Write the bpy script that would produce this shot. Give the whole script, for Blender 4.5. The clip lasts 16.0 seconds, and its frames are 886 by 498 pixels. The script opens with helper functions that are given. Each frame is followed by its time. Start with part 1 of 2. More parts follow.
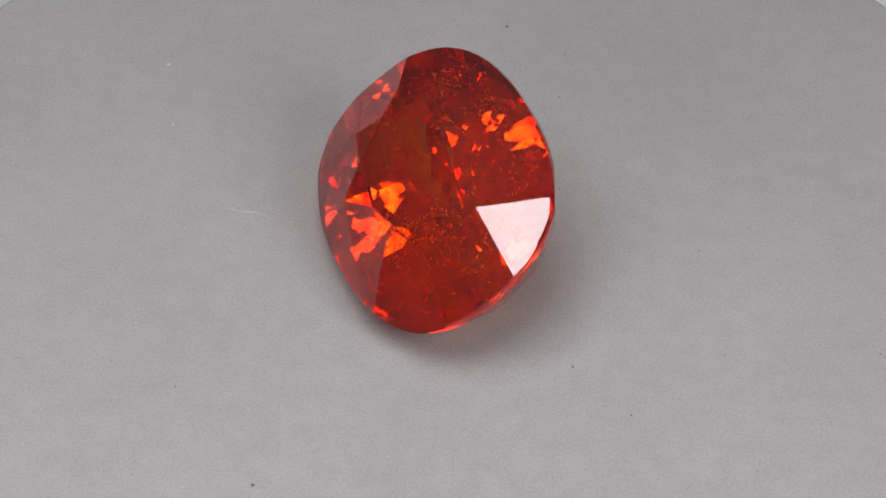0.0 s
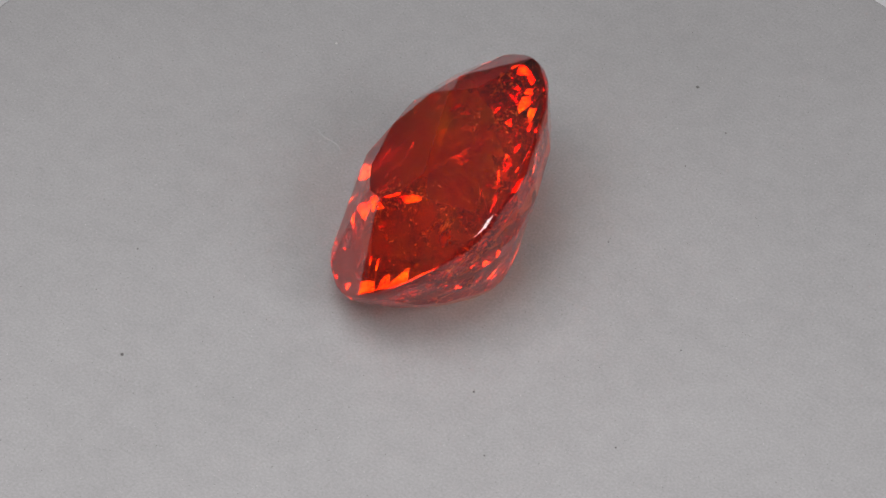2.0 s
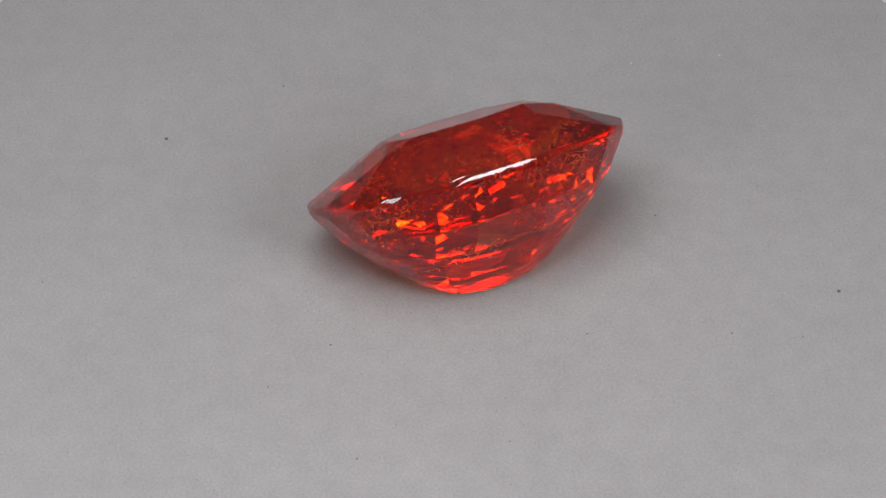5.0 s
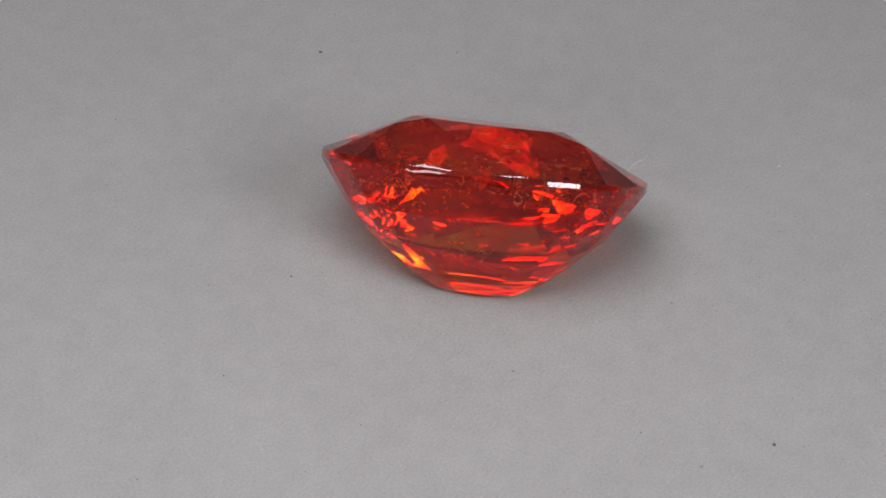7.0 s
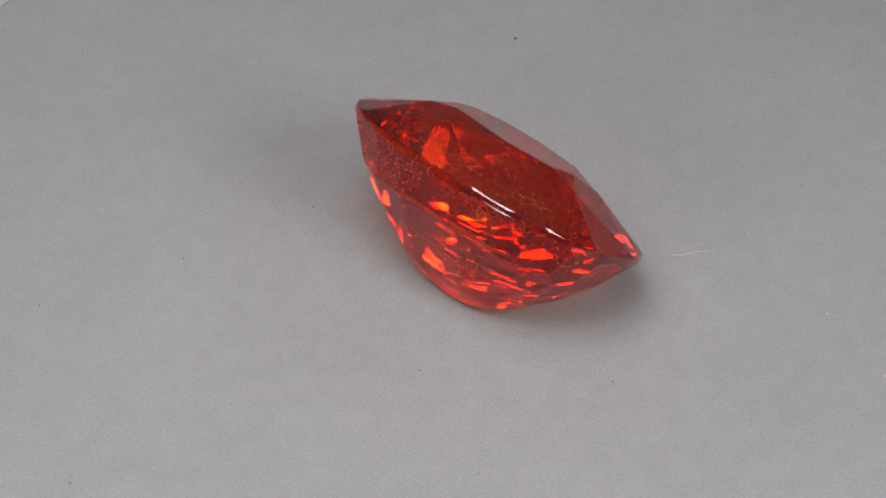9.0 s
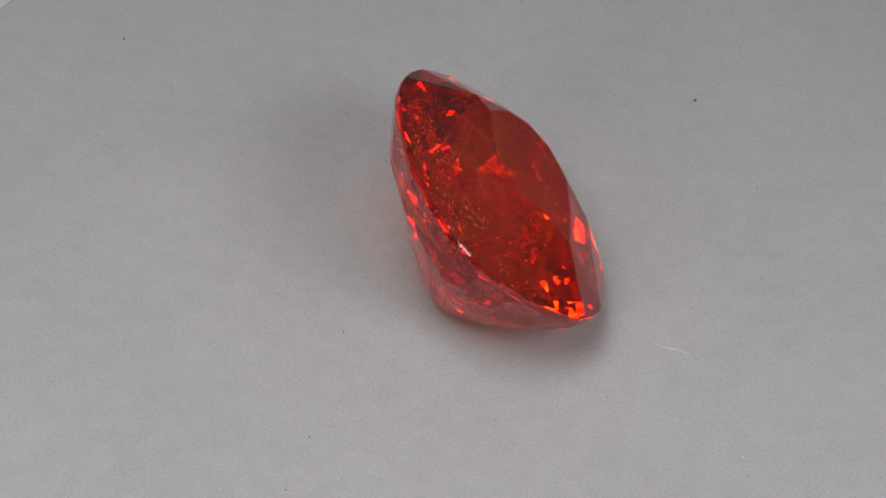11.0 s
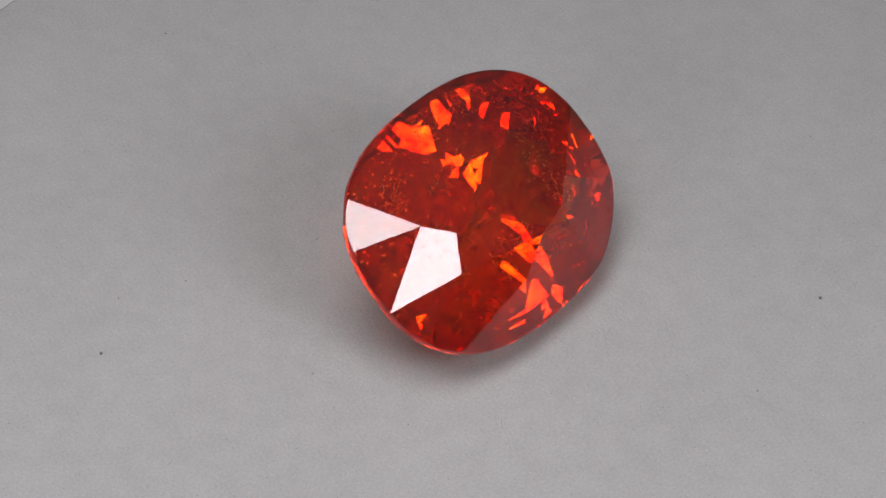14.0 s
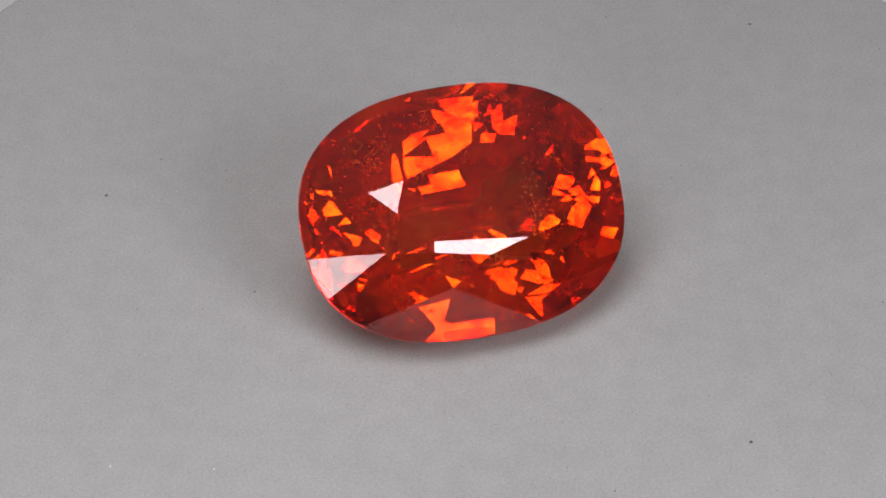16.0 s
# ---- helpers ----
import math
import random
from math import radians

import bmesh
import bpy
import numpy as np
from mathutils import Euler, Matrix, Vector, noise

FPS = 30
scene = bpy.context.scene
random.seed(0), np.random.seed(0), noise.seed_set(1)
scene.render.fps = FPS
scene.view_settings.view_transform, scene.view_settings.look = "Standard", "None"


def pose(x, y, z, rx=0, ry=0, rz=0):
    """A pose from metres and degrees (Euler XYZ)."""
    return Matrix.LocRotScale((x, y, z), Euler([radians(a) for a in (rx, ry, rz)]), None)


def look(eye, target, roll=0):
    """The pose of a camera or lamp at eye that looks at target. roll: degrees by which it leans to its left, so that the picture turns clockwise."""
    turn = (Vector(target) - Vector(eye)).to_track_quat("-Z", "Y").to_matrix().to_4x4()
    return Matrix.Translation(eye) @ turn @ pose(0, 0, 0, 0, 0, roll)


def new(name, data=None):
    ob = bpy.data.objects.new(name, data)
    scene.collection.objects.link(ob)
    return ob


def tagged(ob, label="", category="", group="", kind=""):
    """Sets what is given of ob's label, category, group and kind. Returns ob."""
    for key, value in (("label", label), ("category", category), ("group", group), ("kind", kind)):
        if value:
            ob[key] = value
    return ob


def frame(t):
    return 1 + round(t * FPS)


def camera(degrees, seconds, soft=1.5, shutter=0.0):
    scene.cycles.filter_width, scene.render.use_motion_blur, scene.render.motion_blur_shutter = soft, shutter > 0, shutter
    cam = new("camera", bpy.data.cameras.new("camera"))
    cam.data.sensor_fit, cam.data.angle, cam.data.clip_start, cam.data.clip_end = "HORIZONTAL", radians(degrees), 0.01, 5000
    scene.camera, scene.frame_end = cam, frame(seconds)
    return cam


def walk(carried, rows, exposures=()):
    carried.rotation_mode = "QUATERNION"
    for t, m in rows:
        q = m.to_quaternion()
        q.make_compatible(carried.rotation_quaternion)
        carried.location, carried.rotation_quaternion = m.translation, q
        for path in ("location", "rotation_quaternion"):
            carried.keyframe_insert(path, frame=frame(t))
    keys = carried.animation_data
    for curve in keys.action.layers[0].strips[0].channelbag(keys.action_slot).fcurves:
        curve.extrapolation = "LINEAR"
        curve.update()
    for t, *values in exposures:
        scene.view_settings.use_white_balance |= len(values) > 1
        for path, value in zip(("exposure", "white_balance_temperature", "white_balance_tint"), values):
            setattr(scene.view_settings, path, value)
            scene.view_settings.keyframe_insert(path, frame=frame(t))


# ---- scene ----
cam = camera(16.351, 16.0, soft=1.55)

# the camera stands still on its tripod
EYE = Vector((-0.00096275, -0.0998072, 0.0981786))
AIM = EYE + 0.14 * Vector((0, 0.71652153, -0.69756497))
CAMERA_POSE = look(EYE, AIM, 2.24)
walk(cam, [(0.0, CAMERA_POSE), (16.0, CAMERA_POSE)], [(0.0, 0.14), (3.0, 0.12), (6.5, 0.05), (9.2, 0.04), (12.5, 0.07), (16.0, 0.12)])

# ---- world and lamps ----
MM = 0.001
world = bpy.data.worlds.new("studio")
scene.world = world
world.use_nodes = True
# an unseen dim room: light grows from the horizon to the zenith, added to brighten the stone's inside
room = world.node_tree
up = room.nodes.new("ShaderNodeSeparateXYZ")
room.links.new(room.nodes.new("ShaderNodeTexCoord").outputs["Generated"], up.inputs[0])
zenith_rise = room.nodes.new("ShaderNodeMapRange")
zenith_rise.interpolation_type = "SMOOTHSTEP"
for key, value in zip(("From Min", "From Max", "To Min", "To Max"), (-0.1, 1.0, 0.05, 0.15)):
    zenith_rise.inputs[key].default_value = value
room.links.new(up.outputs["Z"], zenith_rise.inputs["Value"])
room.nodes["Background"].inputs[0].default_value = (1.0, 0.985, 0.98, 1)
room.links.new(zenith_rise.outputs["Result"], room.nodes["Background"].inputs[1])


def softbox(name, azimuth, elevation, distance, width, height, watts, colour, roll=0):
    """A rectangular lamp seen from the stone at that azimuth (clockwise from +y) and elevation, in degrees."""
    a, e = radians(azimuth), radians(elevation)
    at = distance * Vector((math.sin(a) * math.cos(e), math.cos(a) * math.cos(e), math.sin(e)))
    data = bpy.data.lights.new(name, "AREA")
    data.shape, data.size, data.size_y, data.energy, data.color = "RECTANGLE", width, height, watts, colour
    lamp = new(name, data)
    lamp.matrix_world = look(at, (0, 0, 0.004), roll)
    return lamp


softbox("side_softbox", 135.5, 39.8, 0.14, 0.058, 0.052, 0.104, (1.0, 0.97, 0.98), -30)
softbox("small_softbox", 214, 29, 0.14, 0.0476, 0.035, 0.032, (1.0, 0.97, 0.98))
overhead = bpy.data.lights.new("overhead_softbox", "AREA")
overhead.shape, overhead.size, overhead.size_y, overhead.energy, overhead.color = "RECTANGLE", 0.072, 0.0566, 0.110, (1.0, 0.97, 0.98)
new("overhead_softbox", overhead).matrix_world = pose(-0.022, -0.0345, 0.1025, 0, 0, 40)
scene.cycles.max_bounces, scene.cycles.transmission_bounces, scene.cycles.transparent_max_bounces = 24, 24, 48
scene.cycles.caustics_refractive = scene.cycles.caustics_reflective = True


# how the stone lies on the turntable: degrees, and the middle of its girdle in millimetres
TILT, LEAN, TURN, SEAT = 39.45, 0.53, -0.28, (-0.580, -1.518, 4.960)
STONE_TURN = pose(0, 0, 0, TILT) @ pose(0, 0, 0, 0, LEAN) @ pose(0, 0, 0, 0, 0, TURN)
STONE_AXIS = STONE_TURN.to_3x3() @ Vector((0, 0, 1))

# ---- materials ----
def material(name):
    m = bpy.data.materials.new(name)
    m.use_nodes = True
    nt = m.node_tree
    nt.nodes.clear()
    out = nt.nodes.new("ShaderNodeOutputMaterial")
    return m, nt, out


def node(nt, kind, **inputs):
    n = nt.nodes.new(kind)
    for key, value in inputs.items():
        n.inputs[key.replace("_", " ")].default_value = value
    return n


def matte_card():
    """Grey matt card: fibre grain, broad mottling, tiny dark and light grains."""
    m, nt, out = material("grey_matt_card")
    L = nt.links
    co = nt.nodes.new("ShaderNodeTexCoord")
    broad = node(nt, "ShaderNodeTexNoise", Scale=110.0, Detail=4.0, Roughness=0.55)
    fine = node(nt, "ShaderNodeTexNoise", Scale=8000.0, Detail=2.0, Roughness=0.7)
    mid = node(nt, "ShaderNodeTexNoise", Scale=900.0, Detail=3.0, Roughness=0.6)
    for n in (broad, fine, mid):
        L.new(co.outputs["Object"], n.inputs["Vector"])
    r1 = nt.nodes.new("ShaderNodeValToRGB")
    r1.color_ramp.elements[0].position, r1.color_ramp.elements[0].color = 0.3, (0.2495, 0.248, 0.2505, 1)
    r1.color_ramp.elements[1].position, r1.color_ramp.elements[1].color = 0.7, (0.2675, 0.266, 0.2685, 1)
    L.new(broad.outputs["Fac"], r1.inputs["Fac"])
    r2 = nt.nodes.new("ShaderNodeValToRGB")
    r2.color_ramp.elements[0].position, r2.color_ramp.elements[0].color = 0.28, (0.87, 0.87, 0.87, 1)
    r2.color_ramp.elements[1].position, r2.color_ramp.elements[1].color = 0.72, (1.13, 1.13, 1.13, 1)
    L.new(fine.outputs["Fac"], r2.inputs["Fac"])
    r3 = nt.nodes.new("ShaderNodeValToRGB")
    r3.color_ramp.elements[0].position, r3.color_ramp.elements[0].color = 0.35, (0.97, 0.97, 0.97, 1)
    r3.color_ramp.elements[1].position, r3.color_ramp.elements[1].color = 0.65, (1.03, 1.03, 1.03, 1)
    L.new(mid.outputs["Fac"], r3.inputs["Fac"])
    blotch = nt.nodes.new("ShaderNodeMix")
    blotch.data_type, blotch.blend_type = "RGBA", "MULTIPLY"
    blotch.inputs["Factor"].default_value = 1.0
    L.new(r1.outputs["Color"], blotch.inputs["A"])
    L.new(r3.outputs["Color"], blotch.inputs["B"])
    mul = nt.nodes.new("ShaderNodeMix")
    mul.data_type, mul.blend_type = "RGBA", "MULTIPLY"
    mul.inputs["Factor"].default_value = 1.0
    L.new(blotch.outputs["Result"], mul.inputs["A"])
    L.new(r2.outputs["Color"], mul.inputs["B"])
    bump = node(nt, "ShaderNodeBump", Strength=0.04, Distance=0.00003)
    L.new(fine.outputs["Fac"], bump.inputs["Height"])
    bump2 = node(nt, "ShaderNodeBump", Strength=0.006, Distance=0.0001)
    L.new(mid.outputs["Fac"], bump2.inputs["Height"])
    L.new(bump.outputs["Normal"], bump2.inputs["Normal"])
    b = node(nt, "ShaderNodeBsdfPrincipled", Roughness=0.75)
    b.inputs["Specular IOR Level"].default_value = 0.25
    L.new(mul.outputs["Result"], b.inputs["Base Color"])
    L.new(bump2.outputs["Normal"], b.inputs["Normal"])
    L.new(b.outputs["BSDF"], out.inputs["Surface"])
    return m


def plain(name, colour, rough=0.6, grain=300.0, spread=0.08):
    m, nt, out = material(name)
    L = nt.links
    co = nt.nodes.new("ShaderNodeTexCoord")
    n = node(nt, "ShaderNodeTexNoise", Scale=grain, Detail=4.0, Roughness=0.6)
    L.new(co.outputs["Object"], n.inputs["Vector"])
    r = nt.nodes.new("ShaderNodeValToRGB")
    r.color_ramp.elements[0].color = (*[c * (1 - spread) for c in colour], 1)
    r.color_ramp.elements[1].color = (*[min(1, c * (1 + spread)) for c in colour], 1)
    L.new(n.outputs["Fac"], r.inputs["Fac"])
    b = node(nt, "ShaderNodeBsdfPrincipled", Roughness=rough)
    L.new(r.outputs["Color"], b.inputs["Base Color"])
    L.new(b.outputs["BSDF"], out.inputs["Surface"])
    return m


def depth_zone(nt, co, deep, shallow):
    """0 towards the point of the stone, 1 towards its girdle: the colour is paled between those depths, in millimetres,
    to paint in light passing through the point.
    """
    depth = nt.nodes.new("ShaderNodeVectorMath")
    depth.operation = "DOT_PRODUCT"
    depth.inputs[1].default_value = STONE_AXIS
    nt.links.new(co.outputs["Object"], depth.inputs[0])
    zone = nt.nodes.new("ShaderNodeMapRange")
    low = STONE_AXIS.dot(Vector(SEAT)) * MM
    for key, value in zip(("From Min", "From Max"), (low - deep * MM, low - shallow * MM)):
        zone.inputs[key].default_value = value
    nt.links.new(depth.outputs["Value"], zone.inputs["Value"])
    return zone


def polished(name, rough, relief, sheen=1.0, body=(1.0, 0.46, 0.20, 1)):
    """Polished facets of a strongly refracting stone."""
    m, nt, out = material(name)
    L = nt.links
    b = node(nt, "ShaderNodeBsdfPrincipled", Roughness=rough, IOR=1.77)
    b.inputs["Transmission Weight"].default_value = 1.0
    b.inputs["Specular Tint"].default_value = (1.0, sheen, sheen, 1)
    co = nt.nodes.new("ShaderNodeTexCoord")
    n = node(nt, "ShaderNodeTexNoise", Scale=700.0, Detail=3.0, Roughness=0.6)
    L.new(co.outputs["Object"], n.inputs["Vector"])
    bump = node(nt, "ShaderNodeBump", Strength=relief, Distance=0.00003)
    L.new(n.outputs["Fac"], bump.inputs["Height"])
    L.new(bump.outputs["Normal"], b.inputs["Normal"])
    # skin paler at the point: light passing through it, put into the colour
    zone = depth_zone(nt, co, 4.7, 3.3)
    tone = nt.nodes.new("ShaderNodeValToRGB")
    tone.color_ramp.elements[0].color = (1.0, 0.66, 0.18, 1)
    tone.color_ramp.elements[1].color = body
    L.new(zone.outputs["Result"], tone.inputs["Fac"])
    L.new(tone.outputs["Color"], b.inputs["Base Color"])
    L.new(b.outputs["BSDF"], out.inputs["Surface"])
    return m


def stone_colour():
    """The body colour: what light loses on each way through the stone's skin, a little cloudy."""
    m, nt, out = material("orange_red_body_colour")
    L = nt.links
    co = nt.nodes.new("ShaderNodeTexCoord")
    n = node(nt, "ShaderNodeTexNoise", Scale=600.0, Detail=6.0, Roughness=0.7)
    L.new(co.outputs["Object"], n.inputs["Vector"])
    r = nt.nodes.new("ShaderNodeValToRGB")
    r.color_ramp.elements[0].position, r.color_ramp.elements[0].color = 0.32, (0.78, 0.10, 0.04, 1)
    r.color_ramp.elements[1].position, r.color_ramp.elements[1].color = 0.68, (1.0, 0.92, 0.56, 1)
    r.color_ramp.elements.new(0.44).color = (1.0, 0.48, 0.21, 1)
    L.new(n.outputs["Fac"], r.inputs["Fac"])
    t = nt.nodes.new("ShaderNodeBsdfTransparent")
    # body colour paled towards the point, painting in light that shines through
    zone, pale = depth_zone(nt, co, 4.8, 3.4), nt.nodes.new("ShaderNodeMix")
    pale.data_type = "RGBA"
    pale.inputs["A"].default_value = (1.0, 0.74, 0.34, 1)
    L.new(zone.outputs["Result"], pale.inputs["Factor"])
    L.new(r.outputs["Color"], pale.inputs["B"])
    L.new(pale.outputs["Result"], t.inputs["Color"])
    silk = node(nt, "ShaderNodeBsdfTranslucent", Color=(1.0, 0.34, 0.12, 1))
    mix = nt.nodes.new("ShaderNodeMixShader")
    cloud = node(nt, "ShaderNodeTexNoise", Scale=260.0, Detail=6.0, Roughness=0.7)
    L.new(co.outputs["Object"], cloud.inputs["Vector"])
    amount = node(nt, "ShaderNodeMapRange")
    for key, value in zip(("From Min", "From Max", "To Min", "To Max"), (0.42, 0.68, 0.004, 0.08)):
        amount.inputs[key].default_value = value
    L.new(cloud.outputs["Fac"], amount.inputs["Value"])
    L.new(amount.outputs["Result"], mix.inputs["Fac"])
    L.new(t.outputs["BSDF"], mix.inputs[1])
    L.new(silk.outputs["BSDF"], mix.inputs[2])
    L.new(mix.outputs["Shader"], out.inputs["Surface"])
    return m


CARD, STONE, COLOUR = matte_card(), polished("polished_stone", 0.0, 0.004), stone_colour()
# lower facets: reflections tinted red, to take the grey sheen of the card away
DEEP = polished("lower_facets_of_the_stone", 0.0, 0.004, 0.35)
FROSTED = polished("ground_rim_of_the_stone", 0.03, 0.05, 1.0, (0.80, 0.10, 0.03, 1))
BRIGHT_CLOTH = plain("bright_white_paper", (0.55, 0.55, 0.56), 0.8, 60)
DARK_PLASTIC = plain("dark_plastic", (0.05, 0.05, 0.055), 0.4, 200)
SPECK_DARK = plain("dark_dust", (0.085, 0.08, 0.08), 0.8, 5000, 0.4)
SPECK_LIGHT = plain("pale_dust", (0.42, 0.41, 0.40), 0.8, 5000, 0.3)
PALE_FIBRE = plain("pale_fibre", (0.30, 0.30, 0.30), 0.7, 5000, 0.1)
INCLUSION = plain("straw_coloured_crystal", (0.85, 0.66, 0.42), 0.15, 5000, 0.15)


# ---- helpers ----
def part(name, bm, mat, parent=None, label=""):
    me = bpy.data.meshes.new(name)
    bm.to_mesh(me)
    bm.free()
    me.materials.append(mat)
    ob = new(name, me)
    ob.parent = parent
    if label:
        tagged(ob, label)
    return ob


def empty(name, label, category):
    return tagged(new(name), label, category)


# ---- structure: the white sheet on which the turntable stands ----
def box_mesh(x0, y0, z0, x1, y1, z1):
    bm = bmesh.new()
    bmesh.ops.create_cube(bm, size=1.0, matrix=Matrix.LocRotScale(((x0 + x1) / 2, (y0 + y1) / 2, (z0 + z1) / 2), None, (x1 - x0, y1 - y0, z1 - z0)))
    return bm


BASE = -0.012
tagged(part("floor", box_mesh(-3, -3, BASE - 0.02, 3, 3, BASE), BRIGHT_CLOTH), "white paper sheet under the turntable", "floor", kind="structure")


# ---- the turntable ----
def disc_mesh(radius, z0, z1, bevel, steps=160, wobble=0.0):
    """A round plate with a softly rounded rim; the rim of a cut card is a little uneven."""
    bm = bmesh.new()
    rings = []
    for r, z in ((radius, z0), (radius, z1 - bevel), (radius - 0.3 * bevel, z1 - 0.3 * bevel), (radius - bevel, z1)):
        ring = []
        for i in range(steps):
            a = 2 * math.pi * i / steps
            k = r + wobble * (math.cos(a - 4.2) + 0.3 * math.sin(3 * a + 1.0) + 0.15 * math.sin(7 * a))
            ring.append(bm.verts.new((k * math.cos(a), k * math.sin(a), z)))
        rings.append(ring)
    for lo, hi in zip(rings, rings[1:]):
        for i in range(steps):
            j = (i + 1) % steps
            bm.faces.new((lo[i], lo[j], hi[j], hi[i]))
    bm.faces.new(rings[-1])
    bm.faces.new(rings[0][::-1])
    return bm


turntable = empty("turntable", "round grey matt turntable with a few dust specks on it", "turntable")
part("plinth", disc_mesh(0.024, BASE, -0.0012, 0.0005), DARK_PLASTIC, turntable, "dark plastic foot")
part("card_disc", disc_mesh(28.82 * MM, -0.0012, 0.0, 0.00015, wobble=0.22 * MM), CARD, turntable, "grey matt card disc")


def grain_mesh(size, seed):
    rng = random.Random(seed)
    bm = bmesh.new()
    bmesh.ops.create_icosphere(bm, subdivisions=1, radius=size)
    for v in bm.verts:
        v.co *= rng.uniform(0.6, 1.25)
        v.co.z *= 0.45
    return bm


# x, y in millimetres on the turntable, radius, pale or dark
SPECKS = (
    (-8.62, -13.70, 0.11, 0), (1.75, 16.95, 0.11, 0), (4.35, 5.32, 0.06, 0), (-14.6, 13.1, 0.10, 1), (-14.0, 8.75, 0.08, 1),
    (4.95, -6.08, 0.06, 0), (11.68, -5.01, 0.055, 0), (20.6, 6.0, 0.085, 0), (4.35, 11.82, 0.06, 0), (4.62, 14.95, 0.06, 0),
    (-3.26, 9.01, 0.055, 0), (-12.37, -8.2, 0.06, 0), (7.47, -8.82, 0.05, 0), (10.76, 1.57, 0.055, 0), (0.92, -18.97, 0.05, 0),
    (19.31, -11.64, 0.09, 0), (-7.74, 6.55, 0.05, 0), (18.62, -4.54, 0.05, 0),
)
for i, (x, y, size, pale) in enumerate(SPECKS):
    speck = part("dust_speck", grain_mesh(0.85 * size * MM, i), SPECK_LIGHT if pale else SPECK_DARK, turntable)
    speck.location = (x * MM, y * MM, 0.2 * size * MM)


def fine_dust(count, seed, lo, hi):
    rng = random.Random(seed)
    verts, faces = [], []
    for _ in range(count):
        r, a = 28 * math.sqrt(rng.random()), rng.uniform(0, 2 * math.pi)
        x, y, s = r * math.cos(a) * MM, r * math.sin(a) * MM, rng.uniform(lo, hi) * MM
        k = len(verts)
        turn = rng.uniform(0, 6.28)
        for j in range(4):
            b = turn + j * math.pi / 2
            verts.append((x + s * math.cos(b) * rng.uniform(0.5, 1.2), y + s * math.sin(b) * rng.uniform(0.5, 1.2), 0.0))
        verts.append((x, y, 0.5 * s))
        faces += [(k + j, k + (j + 1) % 4, k + 4) for j in range(4)]
    me = bpy.data.meshes.new("dust")
    me.from_pydata(verts, [], faces)
    bm = bmesh.new()
    bm.from_mesh(me)
    bpy.data.meshes.remove(me)
    return bm


tagged(part("fine_dust", fine_dust(3200, 5, 0.008, 0.030), SPECK_DARK, turntable, "fine dark dust"), kind="stuff")
tagged(part("pale_dust", fine_dust(3200, 9, 0.008, 0.026), SPECK_LIGHT, turntable, "fine pale dust"), kind="stuff")


def fibre(points, width):
    """A short raised thread lying on the card, from points in millimetres."""
    bm = bmesh.new()
    rings = []
    for i, (x, y) in enumerate(points):
        x2, y2 = points[min(i + 1, len(points) - 1)]
        x1, y1 = points[max(i - 1, 0)]
        side = Vector((y1 - y2, x2 - x1, 0)).normalized() * width * (1 - abs(2 * i / (len(points) - 1) - 1) ** 3 * 0.8)
        c = Vector((x, y, 0))
        rings.append([bm.verts.new(p * MM) for p in (c - side, c + Vector((0, 0, width * 0.8)), c + side)])
    for a, b in zip(rings, rings[1:]):
        bm.faces.new((a[0], b[0], b[1], a[1]))
        bm.faces.new((a[1], b[1], b[2], a[2]))
    return bm


part("fibre", fibre([(-9.1 - 0.2 * i, 2.72 + 0.06 * i + 0.1 * math.sin(0.7 * i)) for i in range(10)], 0.04), PALE_FIBRE, turntable, "thin pale fibre stuck on the card")

# ---- the gemstone ----
# millimetres in the stone's own space: girdle at z = 0, table up
HALF_LENGTH, HALF_WIDTH, ROUND = 7.28, 5.605, 2.417
CROWN = 1.864
# table corners, and the angle at which each kite below a corner meets the girdle
TABLE = (((3.37, 0.42), 9), ((2.58, 1.70), 49), ((-0.52, 2.22), 104), ((-2.83, 1.53), 138), ((-3.35, 0.15), 187),
         ((-2.18, -1.74), 226), ((0.37, -2.25), 287), ((2.21, -1.76), 320), ((3.16, -1.00), 344))
# levels of the pavilion: half length, half width, depth
LEVELS = ((7.28, 5.605, 0.35), (5.98, 4.61, 2.27), (5.04, 3.43, 3.33), (3.99, 2.35, 4.29), (2.99, 1.46, 5.09), (1.81, 0.49, 5.71), (0.68, 0.10, 5.92))
# the keel lies off the middle, by this much at the lowest level
KEEL = Vector((-0.086, -0.545))


def outline(angle, a=HALF_LENGTH, b=HALF_WIDTH):
    """Point of the cushion outline at a parameter angle in degrees, and its outward normal."""
    c, s = math.cos(radians(angle)), math.sin(radians(angle))
    e = 2 / ROUND
    x, y = a * math.copysign(abs(c) ** e, c), b * math.copysign(abs(s) ** e, s)
    n = Vector((math.copysign((abs(x) / a) ** (ROUND - 1) / a, x), math.copysign((abs(y) / b) ** (ROUND - 1) / b, y)))
    return Vector((x, y)), n.normalized()


def reach(n, a, b):
    """How far a cushion of those half axes reaches along the direction n."""
    p = ROUND / (ROUND - 1)
    return ((a * abs(n.x)) ** p + (b * abs(n.y)) ** p) ** (1 / p)


def plane(n, d):
    n = Vector(n)
    k = n.length
    return n / k, d / k


def meet(p1, p2, p3):
    m = Matrix((p1[0], p2[0], p3[0]))
    return m.inverted() @ Vector((p1[1], p2[1], p3[1]))


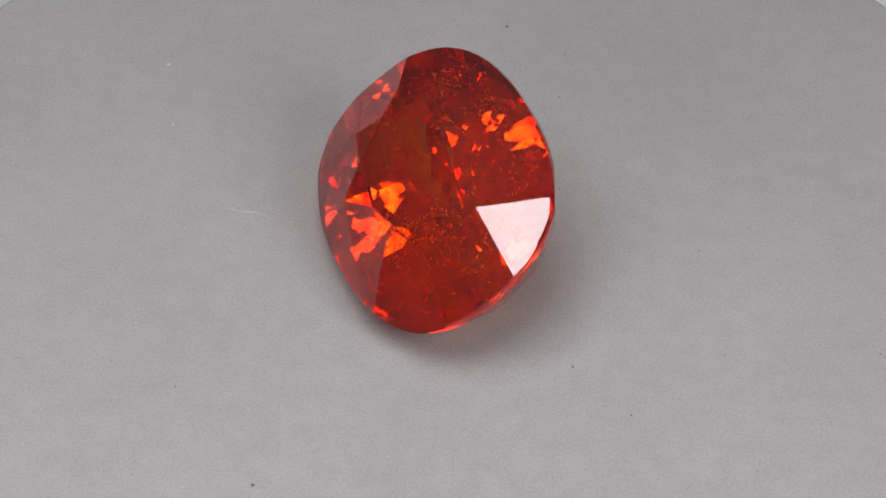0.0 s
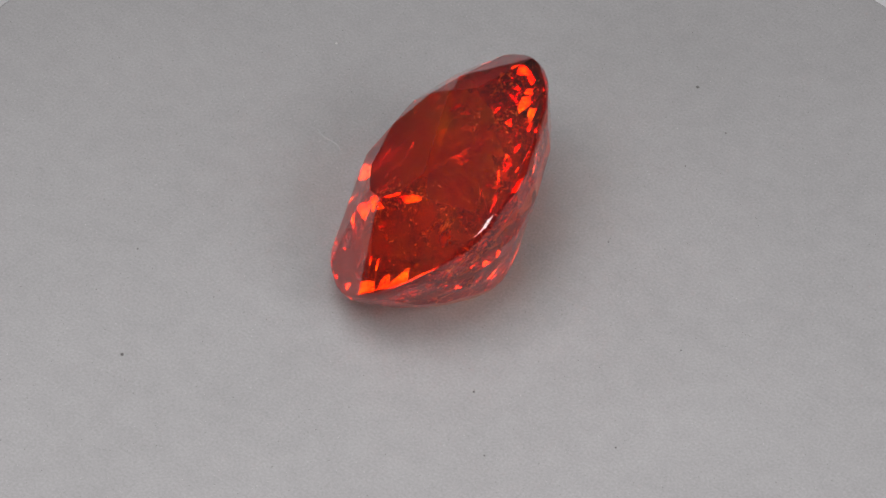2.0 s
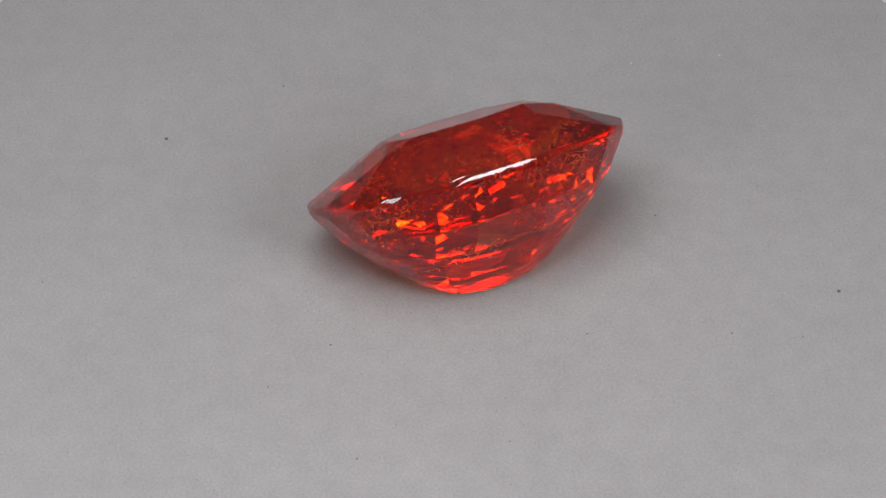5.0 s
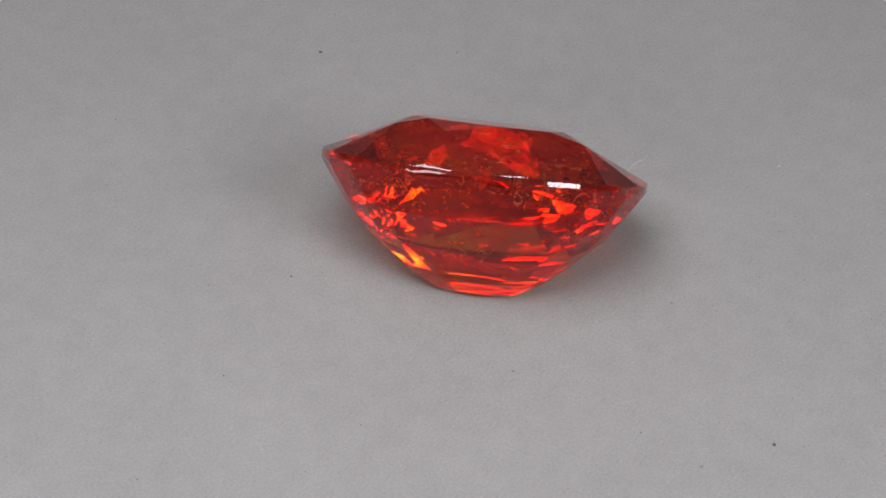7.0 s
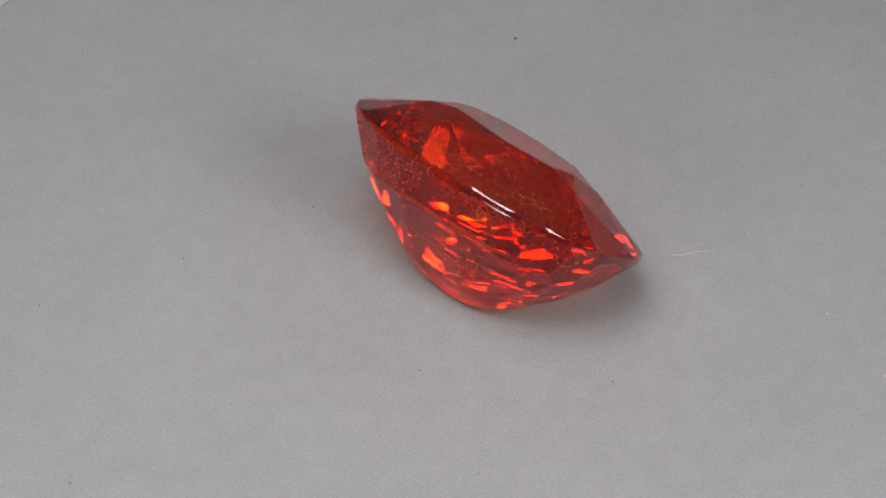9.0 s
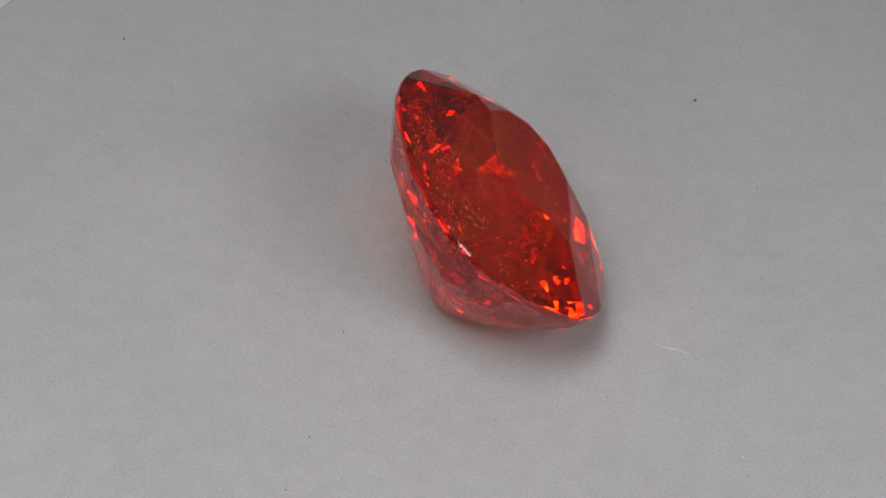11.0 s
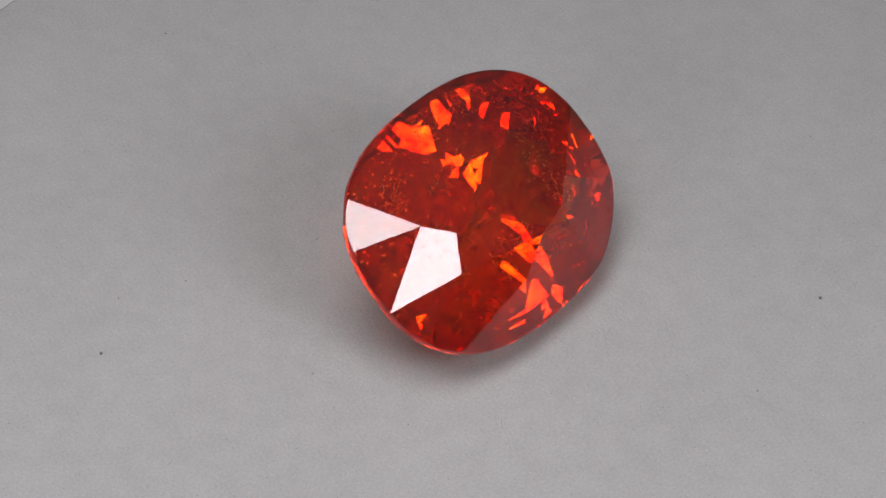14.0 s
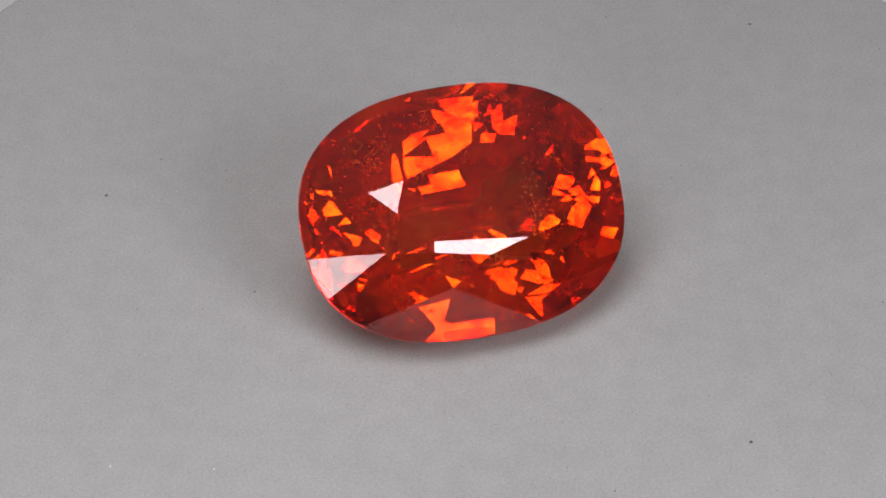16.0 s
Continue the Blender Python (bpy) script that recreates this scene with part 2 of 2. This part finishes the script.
def crown_planes():
    found = [("table_facet", plane((0, 0, 1), CROWN))]
    kites = []
    for (x, y), angle in TABLE:
        p, n = outline(angle)
        h = n.dot(p)
        kites.append(plane((n.x, n.y, (h - n.x * x - n.y * y) / CROWN), h))
    found += [("kite_facet", k) for k in kites]
    for i in range(len(TABLE)):
        (v1, a1), (v2, a2) = TABLE[i], TABLE[(i + 1) % len(TABLE)]
        a2 += 360 if a2 < a1 else 0
        # apex of the star facet, on both kites, where the height has fallen by about a third
        apex = meet(kites[i], kites[(i + 1) % len(TABLE)], plane((0, 0, 1), CROWN * 0.78))
        e1, e2 = Vector((*v1, CROWN)), Vector((*v2, CROWN))
        n = (e2 - e1).cross(apex - e1)
        n = n if n.z > 0 else -n
        if (a2 - a1) > 20:
            found.append(("star_facet", plane(n, n.dot(e1))))
        # two break facets, from the star's apex down to the girdle
        middle = Vector((*outline((a1 + a2) / 2)[0], 0))
        for angle in (a1, a2):
            foot = Vector((*outline(angle)[0], 0))
            n = (foot - apex).cross(middle - apex)
            n = n if n.z > 0 else -n
            found.append(("break_facet", plane(n, n.dot(apex))))
    return found


def girdle_planes():
    found = []
    for i in range(60):
        _, n = outline(i * 6 + 3)
        h = reach(n, HALF_LENGTH, HALF_WIDTH)
        # a rounded rim, a few narrow bands one above the other
        for k in (0.0, 0.4, -0.4, 1.0):
            d = h - 0.11 + math.hypot(0.11, k * 0.30) - 0.22 * k
            found.append(("girdle", plane((n.x, n.y, k), d)))
    return found


def pavilion_planes():
    found = []
    # cut by hand: no two facets have quite the same tilt
    rng = random.Random(11)
    # tall facets below the girdle, then rows of broad steps
    for k, (upper, low) in enumerate(zip(LEVELS, LEVELS[1:])):
        count = (20, 18, 16, 14, 12, 8)[k]
        for i in range(count):
            _, n = outline((i + 0.5 * (k % 2)) * 360 / count + rng.uniform(-3, 3))
            h1, h2 = (reach(n, *level[:2]) + n.dot(KEEL) * level[2] / LEVELS[-1][2] for level in (upper, low))
            m = (h1 - h2) / (low[2] - upper[2])
            zm, hm = (upper[2] + low[2]) / 2, (h1 + h2) / 2
            m *= 1 + rng.uniform(-0.06, 0.06)
            found.append(("pavilion_facet", plane((n.x, n.y, -m), hm + m * zm + rng.uniform(-0.02, 0.02))))
    found.append(("pavilion_facet", plane((0, 0, -1), LEVELS[-1][2])))
    return found


SEATED = pose(*SEAT) @ STONE_TURN
# the stone rests on a small flat of the pavilion
DOWN = SEATED.to_3x3().transposed() @ Vector((0, 0, -1))
REST = ("pavilion_facet", (DOWN, SEATED.translation.z - 0.004))


def cut_stone(inset):
    """Cuts the stone out of a block, one flat facet after another; each facet carries its part's number."""
    planes = crown_planes() + pavilion_planes() + girdle_planes() + [REST]
    # every facet is a piece of its own; the girdle is one piece
    names = [n for n, _ in planes]
    bm = bmesh.new()
    bmesh.ops.create_cube(bm, size=30)
    for order, (name, (n, d)) in enumerate(planes):
        r = bmesh.ops.bisect_plane(bm, geom=bm.verts[:] + bm.edges[:] + bm.faces[:], dist=1e-6, plane_co=n * (d - inset), plane_no=n, clear_outer=True)
        edges = [g for g in r["geom_cut"] if isinstance(g, bmesh.types.BMEdge) and g.is_boundary]
        if edges:
            face = bmesh.ops.contextual_create(bm, geom=edges)["faces"]
            for f in face:
                f.material_index = names.index(name) if name == "girdle" else order
    bmesh.ops.remove_doubles(bm, verts=bm.verts[:], dist=1e-4)
    bmesh.ops.recalc_face_normals(bm, faces=bm.faces[:])
    bmesh.ops.transform(bm, matrix=Matrix.Scale(MM, 4) @ SEATED, verts=bm.verts[:])
    return bm, names


gem = empty("gemstone", "orange-red faceted cushion-cut gemstone lying tilted on the grey turntable", "gemstone")
whole, PART_NAMES = cut_stone(0.0)
PART_LABELS = {"table_facet": "flat polished table facet", "girdle": "thin rounded girdle"}
for index, name in enumerate(PART_NAMES):
    piece = whole.copy()
    bmesh.ops.delete(piece, geom=[f for f in piece.faces if f.material_index != index], context="FACES")
    if not piece.faces:
        piece.free()
        continue
    for f in piece.faces:
        f.material_index = 0
        f.smooth = name == "girdle"
    part(name, piece, {"girdle": FROSTED, "pavilion_facet": DEEP}.get(name, STONE), gem, PART_LABELS.get(name, ""))
whole.free()
core, _ = cut_stone(0.035)
for f in core.faces:
    f.material_index = 0
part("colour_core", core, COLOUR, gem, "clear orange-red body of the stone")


def haze(name, amount, tint=(1.0, 0.16, 0.02, 1), drift=(0.50, 0.68, 0.0, 1.0)):
    """Silky clouds in the stone that catch the light, gathered in drifts; also the added glow in its point."""
    m, nt, out = material(name)
    L = nt.links
    co = nt.nodes.new("ShaderNodeTexCoord")
    # fine flecks, gathered in drifts
    amounts = []
    for scale, span in ((420.0, drift), (1700.0, (0.40, 0.64, 0.10 * amount, amount))):
        n = node(nt, "ShaderNodeTexNoise", Scale=scale, Detail=5.0, Roughness=0.65)
        L.new(co.outputs["Object"], n.inputs["Vector"])
        r = node(nt, "ShaderNodeMapRange")
        for key, value in zip(("From Min", "From Max", "To Min", "To Max"), span):
            r.inputs[key].default_value = value
        L.new(n.outputs["Fac"], r.inputs["Value"])
        amounts.append(r)
    total = nt.nodes.new("ShaderNodeMath")
    total.operation = "MULTIPLY"
    L.new(amounts[0].outputs["Result"], total.inputs[0])
    L.new(amounts[1].outputs["Result"], total.inputs[1])
    glow = node(nt, "ShaderNodeBsdfTranslucent", Color=tint)
    body = node(nt, "ShaderNodeBsdfDiffuse", Color=tint)
    both, mix = nt.nodes.new("ShaderNodeMixShader"), nt.nodes.new("ShaderNodeMixShader")
    L.new(glow.outputs["BSDF"], both.inputs[1])
    L.new(body.outputs["BSDF"], both.inputs[2])
    clear = node(nt, "ShaderNodeBsdfTransparent", Color=(1.0, 0.965, 0.93, 1))
    L.new(total.outputs["Value"], mix.inputs["Fac"])
    L.new(clear.outputs["BSDF"], mix.inputs[1])
    L.new(both.outputs["Shader"], mix.inputs[2])
    L.new(mix.outputs["Shader"], out.inputs["Surface"])
    return m


SILK, SHEET = haze("orange_red_silk", 0.75), haze("orange_red_silk_sheet", 0.3)
cloud_mesh, _ = cut_stone(0.5)
for f in cloud_mesh.faces:
    f.material_index = 0
# the point of the stone is clear
clear_below = STONE_AXIS.dot(Vector(SEAT)) - 2.7
bmesh.ops.delete(cloud_mesh, geom=[f for f in cloud_mesh.faces if STONE_AXIS.dot(f.calc_center_median()) < clear_below * MM], context="FACES")
part("silk_cloud", cloud_mesh, SILK, gem, "faint silky cloud")
# there, an added thin golden layer stands in for light glowing through the point
POINT_GLOW = haze("golden_point_glow", 0.40, (1.0, 0.50, 0.08, 1), (0.25, 0.75, 0.5, 1.0))
point_mesh, _ = cut_stone(0.22)
for f in point_mesh.faces:
    f.material_index = 0
bmesh.ops.delete(point_mesh, geom=[f for f in point_mesh.faces if STONE_AXIS.dot(f.calc_center_median()) > (STONE_AXIS.dot(Vector(SEAT)) - 4.3) * MM], context="FACES")
part("point_glow", point_mesh, POINT_GLOW, gem, "faint golden glow of light in the point of the stone, added as a thin layer")
# silk haze in flat layers level with the table, added to brighten the stone face-up
for depth in (0.9, 2.2):
    layer, _ = cut_stone(1.3)
    at = (Vector(SEAT) - STONE_AXIS * depth) * MM
    r = bmesh.ops.bisect_plane(layer, geom=layer.verts[:] + layer.edges[:] + layer.faces[:], dist=1e-9, plane_co=at, plane_no=STONE_AXIS, clear_outer=True)
    edges = [g for g in r["geom_cut"] if isinstance(g, bmesh.types.BMEdge)]
    sheet = bmesh.ops.contextual_create(layer, geom=edges)["faces"]
    bmesh.ops.delete(layer, geom=[f for f in layer.faces if f not in sheet], context="FACES")
    for f in layer.faces:
        f.material_index = 0
    part("silk_layer", layer, SHEET, gem, "thin layer of silky cloud")


def inside(p, margin):
    return all(n.dot(p) < d - margin for _, (n, d) in STONE_PLANES)


STONE_PLANES = crown_planes() + pavilion_planes() + girdle_planes() + [REST]


def flakes(count, seed, centre, spread, lo, hi):
    """Tiny crystals and platelets scattered through a cloud in the stone, millimetres."""
    rng = random.Random(seed)
    bm = bmesh.new()
    made = 0
    for _ in range(count * 6):
        p = Vector([c + rng.gauss(0, w) for c, w in zip(centre, spread)])
        if made == count or not inside(p, 0.15):
            continue
        made += 1
        s = rng.uniform(lo, hi)
        turn = Euler([rng.uniform(0, 6.28) for _ in range(3)]).to_matrix()
        axes = [turn @ Vector(v) * s * k for v, k in zip(((1, 0, 0), (0, 1, 0), (0, 0, 1)), (1.0, rng.uniform(0.3, 0.9), rng.uniform(0.12, 0.4)))]
        vs = [bm.verts.new(SEATED @ (p + sign * a) * MM) for a in axes for sign in (1, -1)]
        for a in (0, 1):
            for b in (2, 3):
                for c in (4, 5):
                    bm.faces.new((vs[a], vs[b], vs[c]))
    bmesh.ops.recalc_face_normals(bm, faces=bm.faces[:])
    return bm


def veil(seed, centre, turn, length, width):
    """A healed crack: a thin, wavy, ragged sheet inside the stone."""
    rng = random.Random(seed)
    nx, ny = 26, 12
    m = Euler([radians(a) for a in turn]).to_matrix()
    bm = bmesh.new()
    grid = {}
    for i in range(nx + 1):
        for j in range(ny + 1):
            u, v = i / nx - 0.5, j / ny - 0.5
            q = Vector((u * length, v * width, 0.25 * math.sin(5 * u + seed) + 0.12 * math.sin(9 * v + 2 * u) + rng.uniform(-0.012, 0.012)))
            p = Vector(centre) + m @ q
            rag = 0.42 + 0.1 * noise.noise(Vector((u * 6, v * 6, seed)))
            if math.hypot(u, v) < rag and inside(p, 0.12):
                grid[i, j] = bm.verts.new(SEATED @ p * MM)
    for (i, j) in list(grid):
        quad = [grid.get(k) for k in ((i, j), (i + 1, j), (i + 1, j + 1), (i, j + 1))]
        if all(quad):
            bm.faces.new(quad)
    return bm


def veil_film():
    m, nt, out = material("silvery_healed_crack")
    L = nt.links
    co = nt.nodes.new("ShaderNodeTexCoord")
    # wriggling threads, broken up into groups
    n = node(nt, "ShaderNodeTexNoise", Scale=1500.0, Detail=2.0, Roughness=0.5, Distortion=1.2)
    gaps = node(nt, "ShaderNodeTexNoise", Scale=700.0, Detail=3.0, Roughness=0.6)
    for t in (n, gaps):
        L.new(co.outputs["Object"], t.inputs["Vector"])
    offset = nt.nodes.new("ShaderNodeMath")
    offset.operation = "SUBTRACT"
    offset.inputs[1].default_value = 0.5
    L.new(n.outputs["Fac"], offset.inputs[0])
    width = nt.nodes.new("ShaderNodeMath")
    width.operation = "ABSOLUTE"
    L.new(offset.outputs["Value"], width.inputs[0])
    thread, group = nt.nodes.new("ShaderNodeMapRange"), nt.nodes.new("ShaderNodeMapRange")
    for r, span in ((thread, (0.010, 0.038, 1.0, 0.0)), (group, (0.51, 0.58, 0.0, 1.0))):
        for key, value in zip(("From Min", "From Max", "To Min", "To Max"), span):
            r.inputs[key].default_value = value
    L.new(width.outputs["Value"], thread.inputs["Value"])
    L.new(gaps.outputs["Fac"], group.inputs["Value"])
    amount = nt.nodes.new("ShaderNodeMath")
    amount.operation = "MULTIPLY"
    L.new(thread.outputs["Result"], amount.inputs[0])
    L.new(group.outputs["Result"], amount.inputs[1])
    clear = nt.nodes.new("ShaderNodeBsdfTransparent")
    pale = node(nt, "ShaderNodeBsdfDiffuse", Color=(0.98, 0.92, 0.72, 1))
    through_it = node(nt, "ShaderNodeBsdfTranslucent", Color=(0.98, 0.92, 0.72, 1))
    film = nt.nodes.new("ShaderNodeMixShader")
    L.new(pale.outputs["BSDF"], film.inputs[1])
    L.new(through_it.outputs["BSDF"], film.inputs[2])
    mix = nt.nodes.new("ShaderNodeMixShader")
    L.new(amount.outputs["Value"], mix.inputs["Fac"])
    L.new(clear.outputs["BSDF"], mix.inputs[1])
    L.new(film.outputs["Shader"], mix.inputs[2])
    L.new(mix.outputs["Shader"], out.inputs["Surface"])
    return m


FILM = veil_film()
for seed, centre, spread, count, lo, hi in (
        (1, (0, 0, -1.0), (3.4, 2.6, 1.3), 90, 0.010, 0.06), (2, (4.9, 0.4, -0.8), (0.8, 1.3, 0.5), 60, 0.010, 0.08),
        (3, (-4.6, 1.6, -0.5), (1.1, 1.4, 0.5), 70, 0.010, 0.08), (4, (2.6, 3.4, -0.8), (1.0, 0.6, 0.5), 90, 0.02, 0.06),
        (5, (2.9, -0.4, 0.4), (0.35, 0.9, 0.5), 90, 0.03, 0.09), (6, (-1.5, 3.9, -0.3), (2.0, 0.5, 0.4), 120, 0.02, 0.07)):
    tagged(part("inclusions", flakes(count, seed, centre, spread, lo, hi), INCLUSION, gem, "tiny straw-coloured inclusions"), kind="stuff")
for seed, centre, turn, length, width in (
        (1, (-0.5, 2.4, -0.2), (60, 10, 15), 6.0, 2.6), (2, (2.6, -0.3, 1.45), (18, 4, 78), 3.4, 1.7), (3, (-3.4, -0.6, -0.9), (40, 20, 60), 4.2, 2.4),
        (4, (1.0, -2.2, -1.6), (35, -15, -20), 5.0, 2.4), (5, (4.2, 1.6, -0.6), (70, 0, 130), 3.0, 1.8),
        (6, (-3.6, 2.6, -0.2), (25, 10, 30), 4.4, 2.6), (7, (2.4, 0.6, 1.0), (15, 5, 100), 3.6, 1.6), (8, (-1.2, 3.9, 0.35), (-25, 0, 5), 3.2, 1.8)):
    part("healed_crack", veil(seed, centre, turn, length, width), FILM, gem, "fine silvery healed crack")


# ---- what moves ----
def motions():
    # one clockwise turn takes 20.8 seconds; the stone goes round with the turntable
    walk(turntable, [(t / 2, pose(0, 0, 0, 0, 0, -17.29 * t / 2)) for t in range(33)])
    walk(gem, [(t / 2, pose(0, 0, 0, 0, 0, 293.40 - 17.29 * t / 2)) for t in range(33)])


motions()
